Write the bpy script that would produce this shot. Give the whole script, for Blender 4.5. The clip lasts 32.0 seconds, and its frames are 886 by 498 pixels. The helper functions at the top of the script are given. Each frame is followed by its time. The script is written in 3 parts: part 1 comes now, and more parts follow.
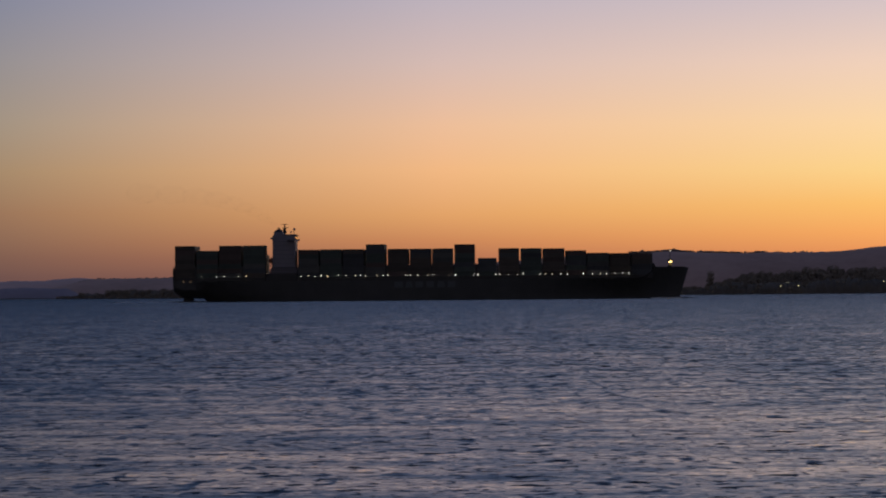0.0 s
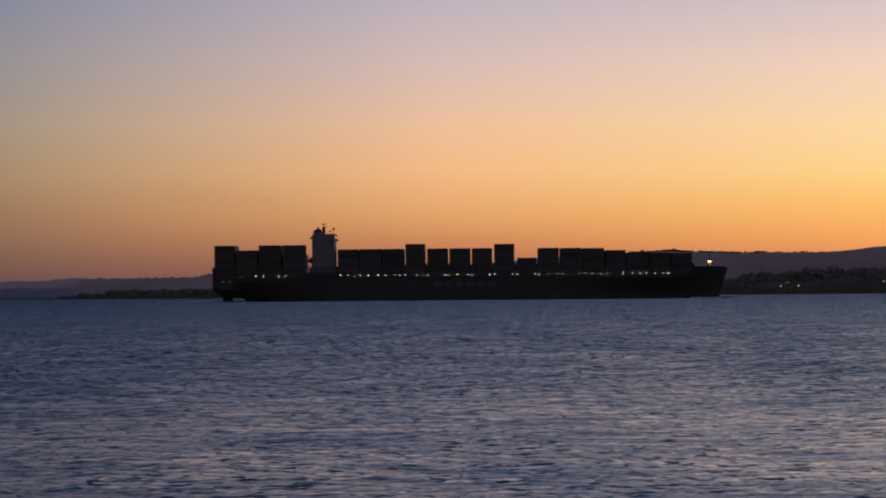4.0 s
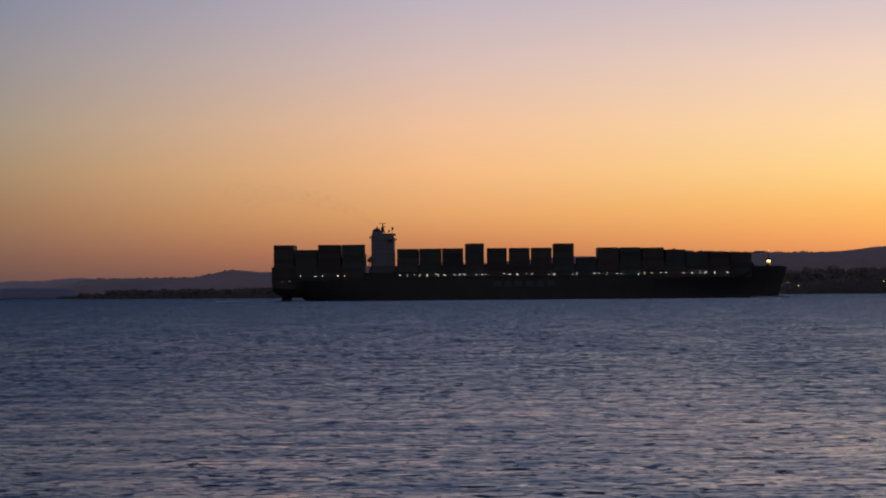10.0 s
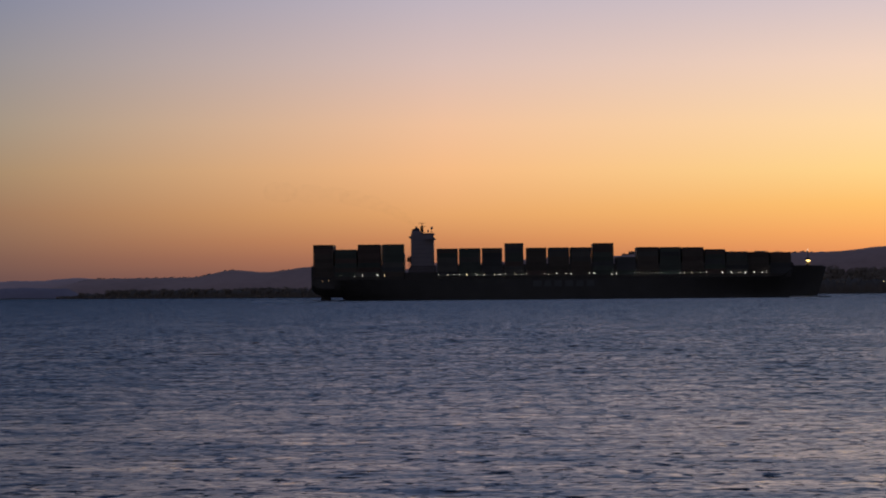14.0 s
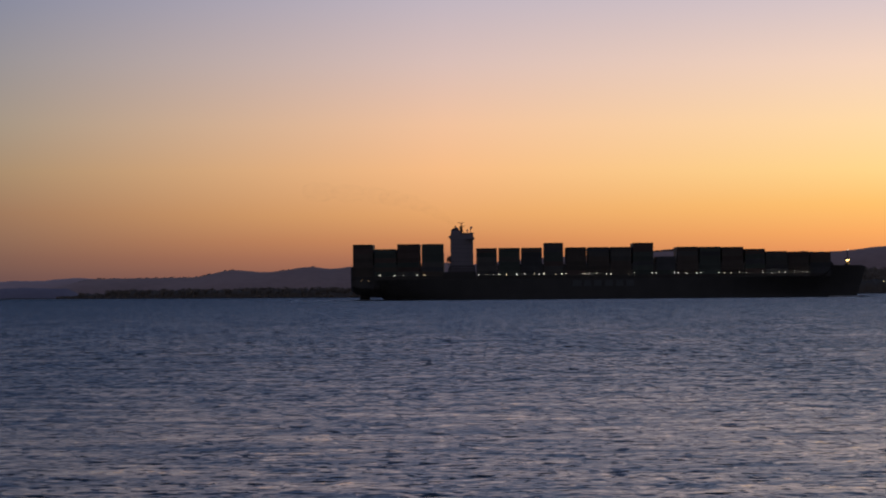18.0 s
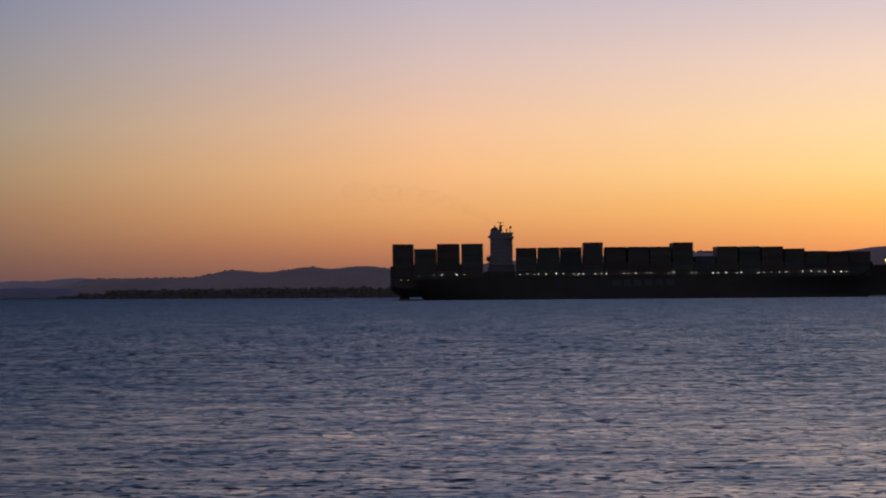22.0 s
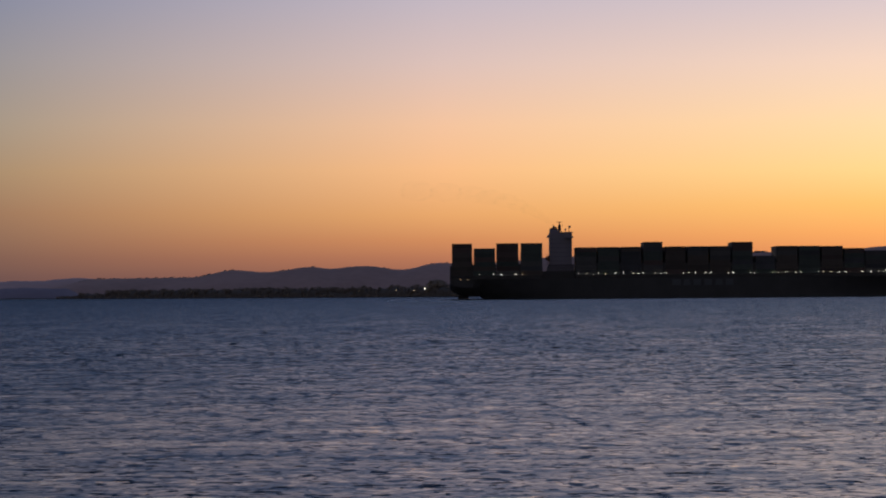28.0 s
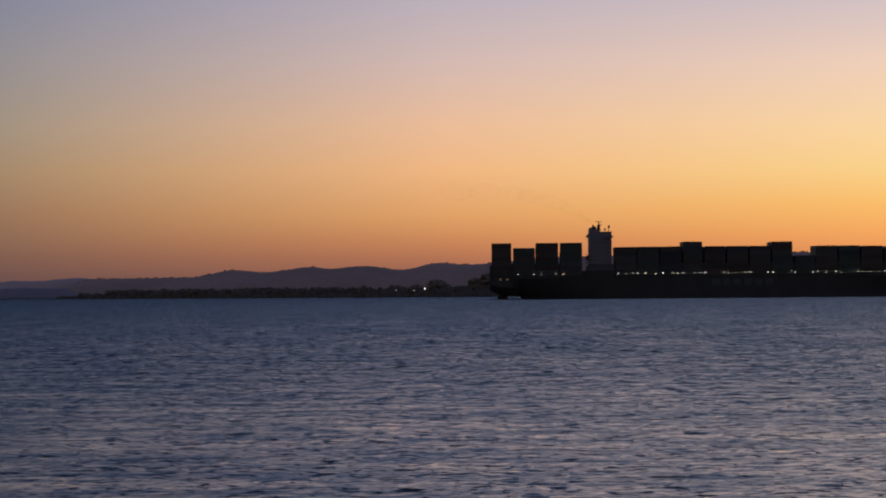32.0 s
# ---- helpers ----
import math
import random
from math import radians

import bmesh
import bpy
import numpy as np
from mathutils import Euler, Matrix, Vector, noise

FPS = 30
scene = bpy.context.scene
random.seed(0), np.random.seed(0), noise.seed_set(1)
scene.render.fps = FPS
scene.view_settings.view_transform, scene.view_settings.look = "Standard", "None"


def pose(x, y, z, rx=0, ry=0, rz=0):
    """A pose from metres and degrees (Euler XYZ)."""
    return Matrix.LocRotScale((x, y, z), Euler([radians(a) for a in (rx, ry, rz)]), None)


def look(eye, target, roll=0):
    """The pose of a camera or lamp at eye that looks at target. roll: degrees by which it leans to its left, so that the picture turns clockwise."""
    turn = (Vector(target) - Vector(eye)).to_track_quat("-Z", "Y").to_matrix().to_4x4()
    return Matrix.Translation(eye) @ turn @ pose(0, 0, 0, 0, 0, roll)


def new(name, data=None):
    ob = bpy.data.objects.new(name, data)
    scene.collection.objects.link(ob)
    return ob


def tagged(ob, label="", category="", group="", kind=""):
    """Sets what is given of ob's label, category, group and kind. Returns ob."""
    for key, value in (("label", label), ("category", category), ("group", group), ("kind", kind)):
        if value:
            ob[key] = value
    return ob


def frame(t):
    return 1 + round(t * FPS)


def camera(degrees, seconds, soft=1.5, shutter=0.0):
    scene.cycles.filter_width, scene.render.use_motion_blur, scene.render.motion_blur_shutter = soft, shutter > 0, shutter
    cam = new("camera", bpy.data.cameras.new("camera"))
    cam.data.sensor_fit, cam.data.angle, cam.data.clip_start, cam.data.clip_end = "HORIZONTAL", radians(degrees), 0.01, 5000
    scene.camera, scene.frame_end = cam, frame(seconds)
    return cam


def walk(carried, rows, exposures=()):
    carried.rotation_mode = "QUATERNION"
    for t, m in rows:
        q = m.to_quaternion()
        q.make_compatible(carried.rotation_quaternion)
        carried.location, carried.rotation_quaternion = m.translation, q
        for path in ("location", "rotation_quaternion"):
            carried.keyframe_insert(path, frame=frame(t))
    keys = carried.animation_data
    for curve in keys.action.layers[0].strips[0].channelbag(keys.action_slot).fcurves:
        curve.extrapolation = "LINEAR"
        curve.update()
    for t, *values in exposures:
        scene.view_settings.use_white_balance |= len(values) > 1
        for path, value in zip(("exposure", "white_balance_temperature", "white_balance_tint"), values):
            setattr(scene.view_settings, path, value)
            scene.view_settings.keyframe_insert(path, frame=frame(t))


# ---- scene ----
cam = camera(15.0, 32.0, soft=2.0)
EYE = (0.0, 0.0, 4.5)
VIEW = look(EYE, (0.0, 1000.0, 4.5 + 12.93), -0.48)
walk(cam, [(0.0, VIEW), (32.0, VIEW)], [(0.0, -0.03), (6.0, 0.0), (13.0, 0.01), (20.0, 0.04), (28.3, 0.08), (28.9, -0.06), (32.0, -0.06)])

# ---- sky ----
SUN_AZ = 11.0            # degrees to the right of the view: where the sun went down


def srgb(r, g, b):
    return tuple(((c / 255 + 0.055) / 1.055) ** 2.4 if c > 10 else c / 255 / 12.92 for c in (r, g, b)) + (1.0,)


def make_sky():
    world = bpy.data.worlds.new("dusk_sky")
    scene.world = world
    world.use_nodes = True
    nt = world.node_tree
    nt.nodes.clear()
    N, K = nt.nodes.new, nt.links.new
    out, bg = N("ShaderNodeOutputWorld"), N("ShaderNodeBackground")
    K(bg.outputs[0], out.inputs[0])
    tc = N("ShaderNodeTexCoord")
    sep = N("ShaderNodeSeparateXYZ")
    K(tc.outputs["Generated"], sep.inputs[0])

    def calc(op, a, b=None, clamp=False):
        n = N("ShaderNodeMath")
        n.operation, n.use_clamp = op, clamp
        for i, v in enumerate((a, b)):
            if v is None:
                continue
            if isinstance(v, (int, float)):
                n.inputs[i].default_value = v
            else:
                K(v, n.inputs[i])
        return n.outputs[0]

    height = calc("POWER", calc("MAXIMUM", sep.outputs["Z"], 0.0), 0.5)
    az = calc("SUBTRACT", calc("ARCTAN2", sep.outputs["X"], sep.outputs["Y"]), radians(SUN_AZ))
    away = calc("ABSOLUTE", calc("ARCTAN2", calc("SINE", az), calc("COSINE", az)))

    def ramp(stops):
        n = N("ShaderNodeValToRGB")
        els = n.color_ramp.elements
        stops = [(max(0.0, math.sin(radians(e))) ** 0.5, srgb(*c)) for e, c in stops]
        els[0].position, els[0].color = stops[0]
        els[1].position, els[1].color = stops[-1]
        for p, c in stops[1:-1]:
            els.new(p).color = c
        n.color_ramp.interpolation = "LINEAR"
        K(height, n.inputs[0])
        return n.outputs[0]

    # elevation in degrees and colour: over the sunset, beside it, further off, and on the far side of the sky
    glow = ramp([(0.0, (200, 122, 88)), (0.4, (224, 140, 90)), (0.68, (239, 154, 92)), (0.97, (250, 171, 97)), (1.45, (255, 193, 109)), (2.03, (255, 213, 140)), (2.8, (255, 217, 165)), (3.86, (243, 211, 189)), (4.91, (215, 197, 199)), (9, (206, 187, 184)), (18, (134, 148, 178)), (35, (80, 97, 137)), (90, (60, 70, 98))])
    side = ramp([(0.0, (140, 93, 82)), (0.35, (160, 104, 83)), (0.6, (183, 118, 86)), (0.9, (207, 138, 91)), (1.32, (228, 164, 105)), (2.09, (244, 186, 133)), (2.86, (239, 192, 156)), (3.9, (216, 189, 181)), (4.97, (192, 180, 190)), (9, (182, 165, 168)), (18, (110, 128, 165)), (35, (73, 92, 134)), (90, (60, 70, 98))])
    dim = ramp([(0.0, (100, 75, 75)), (0.3, (112, 82, 77)), (0.65, (130, 95, 81)), (1.4, (158, 120, 92)), (2.1, (169, 140, 109)), (2.9, (166, 149, 131)), (4.0, (152, 146, 148)), (5.0, (136, 138, 156)), (9, (134, 126, 134)), (18, (82, 101, 136)), (35, (63, 83, 122)), (90, (60, 70, 98))])
    back = ramp([(0.0, (97, 90, 89)), (6, (99, 92, 92)), (15, (95, 92, 97)), (35, (80, 86, 108)), (90, (60, 70, 98))])

    def mapped(lo, hi):
        n = N("ShaderNodeMapRange")
        n.interpolation_type = "LINEAR"
        n.inputs["From Min"].default_value, n.inputs["From Max"].default_value = radians(lo), radians(hi)
        K(away, n.inputs["Value"])
        return n.outputs["Result"]

    def mix(f, a, b):
        n = N("ShaderNodeMix")
        n.data_type = "RGBA"
        K(f, n.inputs["Factor"])
        K(a, n.inputs["A"])
        K(b, n.inputs["B"])
        return n.outputs["Result"]

    near = mix(mapped(11, 18.5), mix(mapped(3.5, 11), glow, side), dim)
    K(mix(mapped(22, 110), near, back), bg.inputs["Color"])
    bg.inputs["Strength"].default_value = 1.0


make_sky()

# ---- materials ----


def material(name, color, rough=0.6, metal=0.0, vary=0.25, scale=1.0, bump=0.0, stain=0.3, per_object=0.0, island=0.0, ior=1.45, spec=0.5):
    """A painted or natural surface: grain and blotches at two scales, in metres."""
    m = bpy.data.materials.new(name)
    m.use_nodes = True
    nt = m.node_tree
    N, K = nt.nodes.new, nt.links.new
    b = nt.nodes["Principled BSDF"]
    b.inputs["Roughness"].default_value, b.inputs["Metallic"].default_value, b.inputs["IOR"].default_value = rough, metal, ior
    b.inputs["Specular IOR Level"].default_value = spec
    tc = N("ShaderNodeTexCoord")
    fine, broad = N("ShaderNodeTexNoise"), N("ShaderNodeTexNoise")
    for n, s in ((fine, 3.0 / scale), (broad, 0.35 / scale)):
        n.inputs["Scale"].default_value, n.inputs["Detail"].default_value = s, 4.0
        K(tc.outputs["Object"], n.inputs["Vector"])

    def calc(op, a, c):
        n = N("ShaderNodeMath")
        n.operation = op
        for i, v in enumerate((a, c)):
            if isinstance(v, (int, float)):
                n.inputs[i].default_value = v
            else:
                K(v, n.inputs[i])
        return n.outputs[0]

    val = calc("ADD", calc("MULTIPLY", fine.outputs["Fac"], vary), calc("MULTIPLY", broad.outputs["Fac"], stain))
    val = calc("ADD", val, 1.0 - (vary + stain) / 2)
    if per_object:
        info = N("ShaderNodeObjectInfo")
        val = calc("MULTIPLY", val, calc("ADD", calc("MULTIPLY", info.outputs["Random"], per_object), 1.0 - per_object / 2))
    if island:
        geo = N("ShaderNodeNewGeometry")
        val = calc("MULTIPLY", val, calc("ADD", calc("MULTIPLY", geo.outputs["Random Per Island"], island), 1.0 - island / 2))
    hsv = N("ShaderNodeHueSaturation")
    hsv.inputs["Color"].default_value = (*color[:3], 1)
    K(val, hsv.inputs["Value"])
    K(hsv.outputs[0], b.inputs["Base Color"])
    if bump:
        bp = N("ShaderNodeBump")
        bp.inputs["Strength"].default_value, bp.inputs["Distance"].default_value = 0.6, bump
        K(fine.outputs["Fac"], bp.inputs["Height"])
        K(bp.outputs[0], b.inputs["Normal"])
    return m


def lamp_material(name, color, strength):
    m = bpy.data.materials.new(name)
    m.use_nodes = True
    b = m.node_tree.nodes["Principled BSDF"]
    b.inputs["Base Color"].default_value = (*color, 1)
    b.inputs["Emission Color"].default_value = (*color, 1)
    b.inputs["Emission Strength"].default_value = strength
    return m


def water_material():
    m = bpy.data.materials.new("sea_water")
    m.use_nodes = True
    nt = m.node_tree
    N, K = nt.nodes.new, nt.links.new
    b = nt.nodes["Principled BSDF"]
    b.inputs["Base Color"].default_value = (0.012, 0.02, 0.03, 1)
    b.inputs["IOR"].default_value = 1.333
    b.inputs["Roughness"].default_value = 0.17
    tc = N("ShaderNodeTexCoord")

    def vec(op, a, c):
        n = N("ShaderNodeVectorMath")
        n.operation = op
        for i, v in enumerate((a, c)):
            if isinstance(v, tuple):
                n.inputs[i].default_value = v
            elif v is not None:
                K(v, n.inputs[i])
        return n.outputs[0]

    def ripples(scale, detail, steep):
        """Fine ripples as small tilts of the surface, across and along the wind."""
        mp, n = N("ShaderNodeMapping"), N("ShaderNodeTexNoise")
        mp.inputs["Scale"].default_value = (scale * 1.2, scale * 0.8, 1.0)
        K(tc.outputs["Object"], mp.inputs["Vector"])
        n.inputs["Scale"].default_value, n.inputs["Detail"].default_value, n.inputs["Roughness"].default_value = 1.0, detail, 0.55
        K(mp.outputs[0], n.inputs["Vector"])
        return vec("MULTIPLY", vec("SUBTRACT", n.outputs["Color"], (0.5, 0.5, 0.5)), (steep * 0.8, steep, 0.0))

    def calc(op, a, c, e=None):
        n = N("ShaderNodeMath")
        n.operation = op
        for i, v in enumerate((a, c, e)):
            if isinstance(v, (int, float)):
                n.inputs[i].default_value = v
            elif v is not None:
                K(v, n.inputs[i])
        return n.outputs[0]

    def patches(sx, sy, detail=2.0):
        mp, n = N("ShaderNodeMapping"), N("ShaderNodeTexNoise")
        mp.inputs["Scale"].default_value = (sx, sy, 1.0)
        K(tc.outputs["Object"], mp.inputs["Vector"])
        n.inputs["Scale"].default_value, n.inputs["Detail"].default_value = 1.0, detail
        K(mp.outputs[0], n.inputs["Vector"])
        return n.outputs["Fac"]

    # wind waves lean towards the beach: little in its lee, more further out, in streaks of stronger and weaker wind
    sep = N("ShaderNodeSeparateXYZ")
    K(tc.outputs["Object"], sep.inputs[0])
    reach = calc("MULTIPLY", sep.outputs["Y"], calc("MULTIPLY_ADD", patches(0.06, 0.02), 0.4, 0.8))
    reach = calc("DIVIDE", calc("LOGARITHM", calc("DIVIDE", calc("MAXIMUM", reach, 50.0), 50.0), math.e), math.log(5000 / 50))
    out = N("ShaderNodeValToRGB")
    els = out.color_ramp.elements
    for i, (d, v) in enumerate(LEAN):
        el = els[i] if i < 2 else els.new(0.5)
        el.position, el.color = math.log(d / 50) / math.log(5000 / 50), (v + 0.05,) * 3 + (1.0,)
    K(reach, out.inputs[0])
    calm = N("ShaderNodeMapRange")
    for k, v in (("From Min", 0.24), ("From Max", 0.68), ("To Min", 1.0), ("To Max", 0.3)):
        calm.inputs[k].default_value = v
    K(reach, calm.inputs["Value"])
    gust = calc("MULTIPLY", calc("SUBTRACT", patches(0.07, 0.016, 2.5), 0.5), calm.outputs[0])
    swell = calc("MULTIPLY", calc("SUBTRACT", patches(0.11, 0.21, 1.5), 0.5), calm.outputs[0])
    lean = calc("ADD", calc("MULTIPLY_ADD", gust, GUST, out.outputs[0]), calc("MULTIPLY_ADD", swell, SWELL, 0.1 - 0.05))
    towards = N("ShaderNodeCombineXYZ")
    minus = N("ShaderNodeMath")
    minus.operation = "MULTIPLY"
    minus.inputs[1].default_value = -1.0
    K(lean, minus.inputs[0])
    K(minus.outputs[0], towards.inputs["Y"])
    geo = N("ShaderNodeNewGeometry")
    tilt = vec("ADD", vec("ADD", ripples(3.2, 2.0, RIPPLE), ripples(1.3, 1.0, RIPPLE * 0.6)), towards.outputs[0])
    # here and there a steep little front, a longer trough, or a crest that leans away
    for sx, sy, lo, hi, most in ((0.16, 0.30, 0.56, 0.70, -0.055), (2.8, 2.0, 0.59, 0.67, -FRONT), (1.3, 0.42, 0.585, 0.67, -FRONT), (0.6, 0.2, 0.60, 0.68, -0.32), (1.7, 0.6, 0.60, 0.70, 0.05), (0.8, 0.8, 0.62, 0.70, -FRONT), (0.9, 0.45, 0.61, 0.70, -0.22), (0.8, 0.5, 0.60, 0.74, 0.035)):
        mp2, steep, cut = N("ShaderNodeMapping"), N("ShaderNodeTexNoise"), N("ShaderNodeMapRange")
        mp2.inputs["Scale"].default_value = (sx, sy, 1.0)
        K(tc.outputs["Object"], mp2.inputs["Vector"])
        steep.inputs["Scale"].default_value, steep.inputs["Detail"].default_value = 1.0, 2.0
        K(mp2.outputs[0], steep.inputs["Vector"])
        for k, v in (("From Min", lo), ("From Max", hi), ("To Min", 0.0), ("To Max", most)):
            cut.inputs[k].default_value = v
        K(steep.outputs["Fac"], cut.inputs["Value"])
        front, part_of = N("ShaderNodeCombineXYZ"), N("ShaderNodeMath")
        part_of.operation = "MULTIPLY"
        K(cut.outputs[0], part_of.inputs[0])
        part_of.inputs[1].default_value = 1.0
        if sy in (0.42, 0.2):
            grow = N("ShaderNodeMapRange")
            grow.inputs["From Min"].default_value, grow.inputs["From Max"].default_value = 110.0, 240.0
            K(sep.outputs["Y"], grow.inputs["Value"])
            K(grow.outputs[0], part_of.inputs[1])
        K(part_of.outputs[0], front.inputs["Y"])
        tilt = vec("ADD", tilt, front.outputs[0])
    K(vec("NORMALIZE", vec("ADD", geo.outputs["Normal"], tilt), None), b.inputs["Normal"])
    return m


RIPPLE, GUST, SWELL, FRONT = 0.14, 0.12, 0.17, 0.44
LEAN = ((58, -0.032), (104, -0.0195), (139, -0.0115), (163, 0.001), (412, 0.031), (900, 0.060), (1800, 0.092), (4400, 0.118))
WATER = water_material()
HULL = material("hull_paint", (0.059, 0.060, 0.059), 0.55, vary=0.3, stain=0.5, scale=3)
STEEL = material("dark_deck_steel", (0.05, 0.047, 0.044), 0.6, vary=0.4)
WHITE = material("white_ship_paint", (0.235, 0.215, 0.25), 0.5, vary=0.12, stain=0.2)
LETTER = material("pale_hull_lettering", (0.092, 0.102, 0.108), 0.6)
PORT = material("porthole_glass", (0.11, 0.106, 0.11), 0.12)
GLASS = material("dark_window_glass", (0.02, 0.022, 0.026), 0.08)
FUNNEL = material("funnel_dark_blue", (0.04, 0.05, 0.08), 0.5)
GREY = material("grey_deckhouse_paint", (0.115, 0.102, 0.118), 0.55, vary=0.15, stain=0.25)
BOAT = material("orange_lifeboat", (0.14, 0.05, 0.025), 0.5)
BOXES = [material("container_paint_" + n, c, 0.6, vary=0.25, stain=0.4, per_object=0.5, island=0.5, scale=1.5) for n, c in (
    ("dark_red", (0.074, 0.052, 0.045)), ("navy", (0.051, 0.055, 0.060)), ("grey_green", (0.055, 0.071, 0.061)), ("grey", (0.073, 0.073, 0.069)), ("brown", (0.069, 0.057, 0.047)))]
LAMP = lamp_material("warm_white_deck_lamp", (1.0, 0.93, 0.78), 3.6)
LAMP_AMBER = lamp_material("amber_deck_lamp", (1.0, 0.72, 0.40), 4.2)
LAMP_DIM = lamp_material("faint_deck_lamp", (1.0, 0.85, 0.62), 1.2)
LAMP_BOW = lamp_material("golden_foremast_lamp", (1.0, 0.66, 0.22), 4.6)
LAMP_STERN = lamp_material("faint_mooring_lamp", (0.7, 0.45, 0.25), 0.5)
BUFF = material("buff_mast_paint", (0.5, 0.38, 0.22), 0.6, vary=0.15)
# distance haze is mixed into both hill colours, paler on the far ridge
HILL = material("hazed_hill_grass_and_scrub", (0.46, 0.315, 0.272), 0.95, vary=0.3, stain=0.5, scale=40, spec=0.1)
HILL_FAR = material("far_scrub_paled_by_haze", (0.64, 0.48, 0.46), 0.95, vary=0.2, stain=0.3, scale=60, spec=0.1)
LAND = material("shore_grass_and_mud", (0.11, 0.094, 0.08), 0.95, vary=0.4, stain=0.4, scale=8, spec=0.1)
# leaves lightened beyond their own colour, as haze over the water would
LEAF = material("hazed_shore_foliage", (0.255, 0.212, 0.165), 0.9, vary=0.15, stain=0.3, island=0.15, scale=4, spec=0.1)
THICKET = material("shoreline_thicket", (0.13, 0.11, 0.088), 0.95, vary=0.5, stain=0.4, scale=3, bump=0.5, spec=0.1)
BARK = material("tree_bark", (0.05, 0.04, 0.03), 0.9)
# headland colour carries a blue-grey tint that stands for haze
HEADLAND = material("haze_tinted_headland", (0.285, 0.255, 0.295), 0.95, vary=0.2, stain=0.3, scale=30, spec=0.1)
SCRUB = material("hilltop_scrub", (0.24, 0.19, 0.165), 0.95, island=0.3, scale=6, spec=0.1)
FOAM = material("white_foam", (0.75, 0.76, 0.78), 0.8, vary=0.4, scale=1)
PLUMAGE = material("gull_grey_feathers", (0.06, 0.055, 0.055), 0.8, vary=0.3, scale=0.2)
BEACH = material("beach_sand_and_pebbles", (0.22, 0.19, 0.15), 0.95, vary=0.5, scale=0.5, bump=0.02)

# ---- mesh helpers ----


class Shape:
    """Gathers faces of one mesh."""

    def __init__(self):
        self.v, self.f = [], []

    def box(self, x0, x1, y0, y1, z0, z1):
        n = len(self.v)
        self.v += [(x, y, z) for z in (z0, z1) for x, y in ((x0, y0), (x1, y0), (x1, y1), (x0, y1))]
        self.f += [tuple(n + i for i in q) for q in ((0, 3, 2, 1), (4, 5, 6, 7), (0, 1, 5, 4), (1, 2, 6, 5), (2, 3, 7, 6), (3, 0, 4, 7))]
        return self

    def prism(self, outline, y0, y1):
        """An outline in x and z, drawn out along y."""
        n, k = len(self.v), len(outline)
        self.v += [(x, y0, z) for x, z in outline] + [(x, y1, z) for x, z in outline]
        self.f += [tuple(n + i for i in range(k)), tuple(n + k + i for i in reversed(range(k)))]
        self.f += [(n + (i + 1) % k, n + i, n + k + i, n + k + (i + 1) % k) for i in range(k)]
        return self

    def tube(self, a, b, r0, r1=None, sides=8):
        a, b = Vector(a), Vector(b)
        r1 = r0 if r1 is None else r1
        w = (b - a).normalized()
        s = w.cross(Vector((0, 1, 0)) if abs(w.y) < 0.9 else Vector((1, 0, 0))).normalized()
        u = w.cross(s)
        n = len(self.v)
        for c, r in ((a, r0), (b, r1)):
            self.v += [tuple(c + (s * math.cos(6.2832 * i / sides) + u * math.sin(6.2832 * i / sides)) * r) for i in range(sides)]
        self.f += [(n + i, n + (i + 1) % sides, n + sides + (i + 1) % sides, n + sides + i) for i in range(sides)]
        self.f += [tuple(n + i for i in reversed(range(sides))), tuple(n + sides + i for i in range(sides))]
        return self

    def blob(self, c, rx, ry, rz, rng, rough=0.3, rings=4, sides=7):
        """A lumpy closed clump."""
        n = len(self.v)
        self.v.append((c[0], c[1], c[2] - rz))
        for i in range(1, rings):
            th = math.pi * i / rings
            for j in range(sides):
                ph = 6.2832 * (j + 0.5 * (i % 2)) / sides
                k = 1 + rng.uniform(-rough, rough)
                self.v.append((c[0] + rx * k * math.sin(th) * math.cos(ph), c[1] + ry * k * math.sin(th) * math.sin(ph), c[2] - rz * k * math.cos(th)))
        self.v.append((c[0], c[1], c[2] + rz))
        last = len(self.v) - 1
        for j in range(sides):
            self.f.append((n, n + 1 + (j + 1) % sides, n + 1 + j))
            self.f.append((last, last - sides + j, last - sides + (j + 1) % sides))
            for i in range(rings - 2):
                p, q = n + 1 + i * sides, n + 1 + (i + 1) * sides
                self.f.append((p + j, p + (j + 1) % sides, q + (j + 1) % sides, q + j))
        return self

    def leaf(self, c, size, rng):
        """A small tilted leaf tuft of four triangles."""
        n = len(self.v)
        for _ in range(2):
            d = Vector((rng.gauss(0, 1), rng.gauss(0, 1), rng.gauss(0, 1))).normalized()
            e = d.orthogonal().normalized() * size * 0.6
            d = d * size
            k = len(self.v)
            c0 = Vector(c)
            self.v += [tuple(c0 - d), tuple(c0 + e), tuple(c0 + d), tuple(c0 - e)]
            self.f.append((k, k + 1, k + 2, k + 3))
        return self

    def mesh(self, name, mat, smooth=False):
        me = bpy.data.meshes.new(name)
        me.from_pydata(self.v, [], self.f)
        me.materials.append(mat)
        if smooth:
            me.shade_smooth()
        me.update()
        return me


def part(name, shape, mat, parent, label="", at=None, smooth=False):
    me = shape if isinstance(shape, bpy.types.Mesh) else shape.mesh(name, mat, smooth)
    ob = new(name, me)
    ob.parent = parent
    if at is not None:
        ob.location = at
    return tagged(ob, label)


def thing(name, at, label, category, group="", turn=0.0):
    ob = new(name)
    ob.matrix_world = pose(*at, 0, 0, turn)
    return tagged(ob, label, category, group)


# ---- water ----


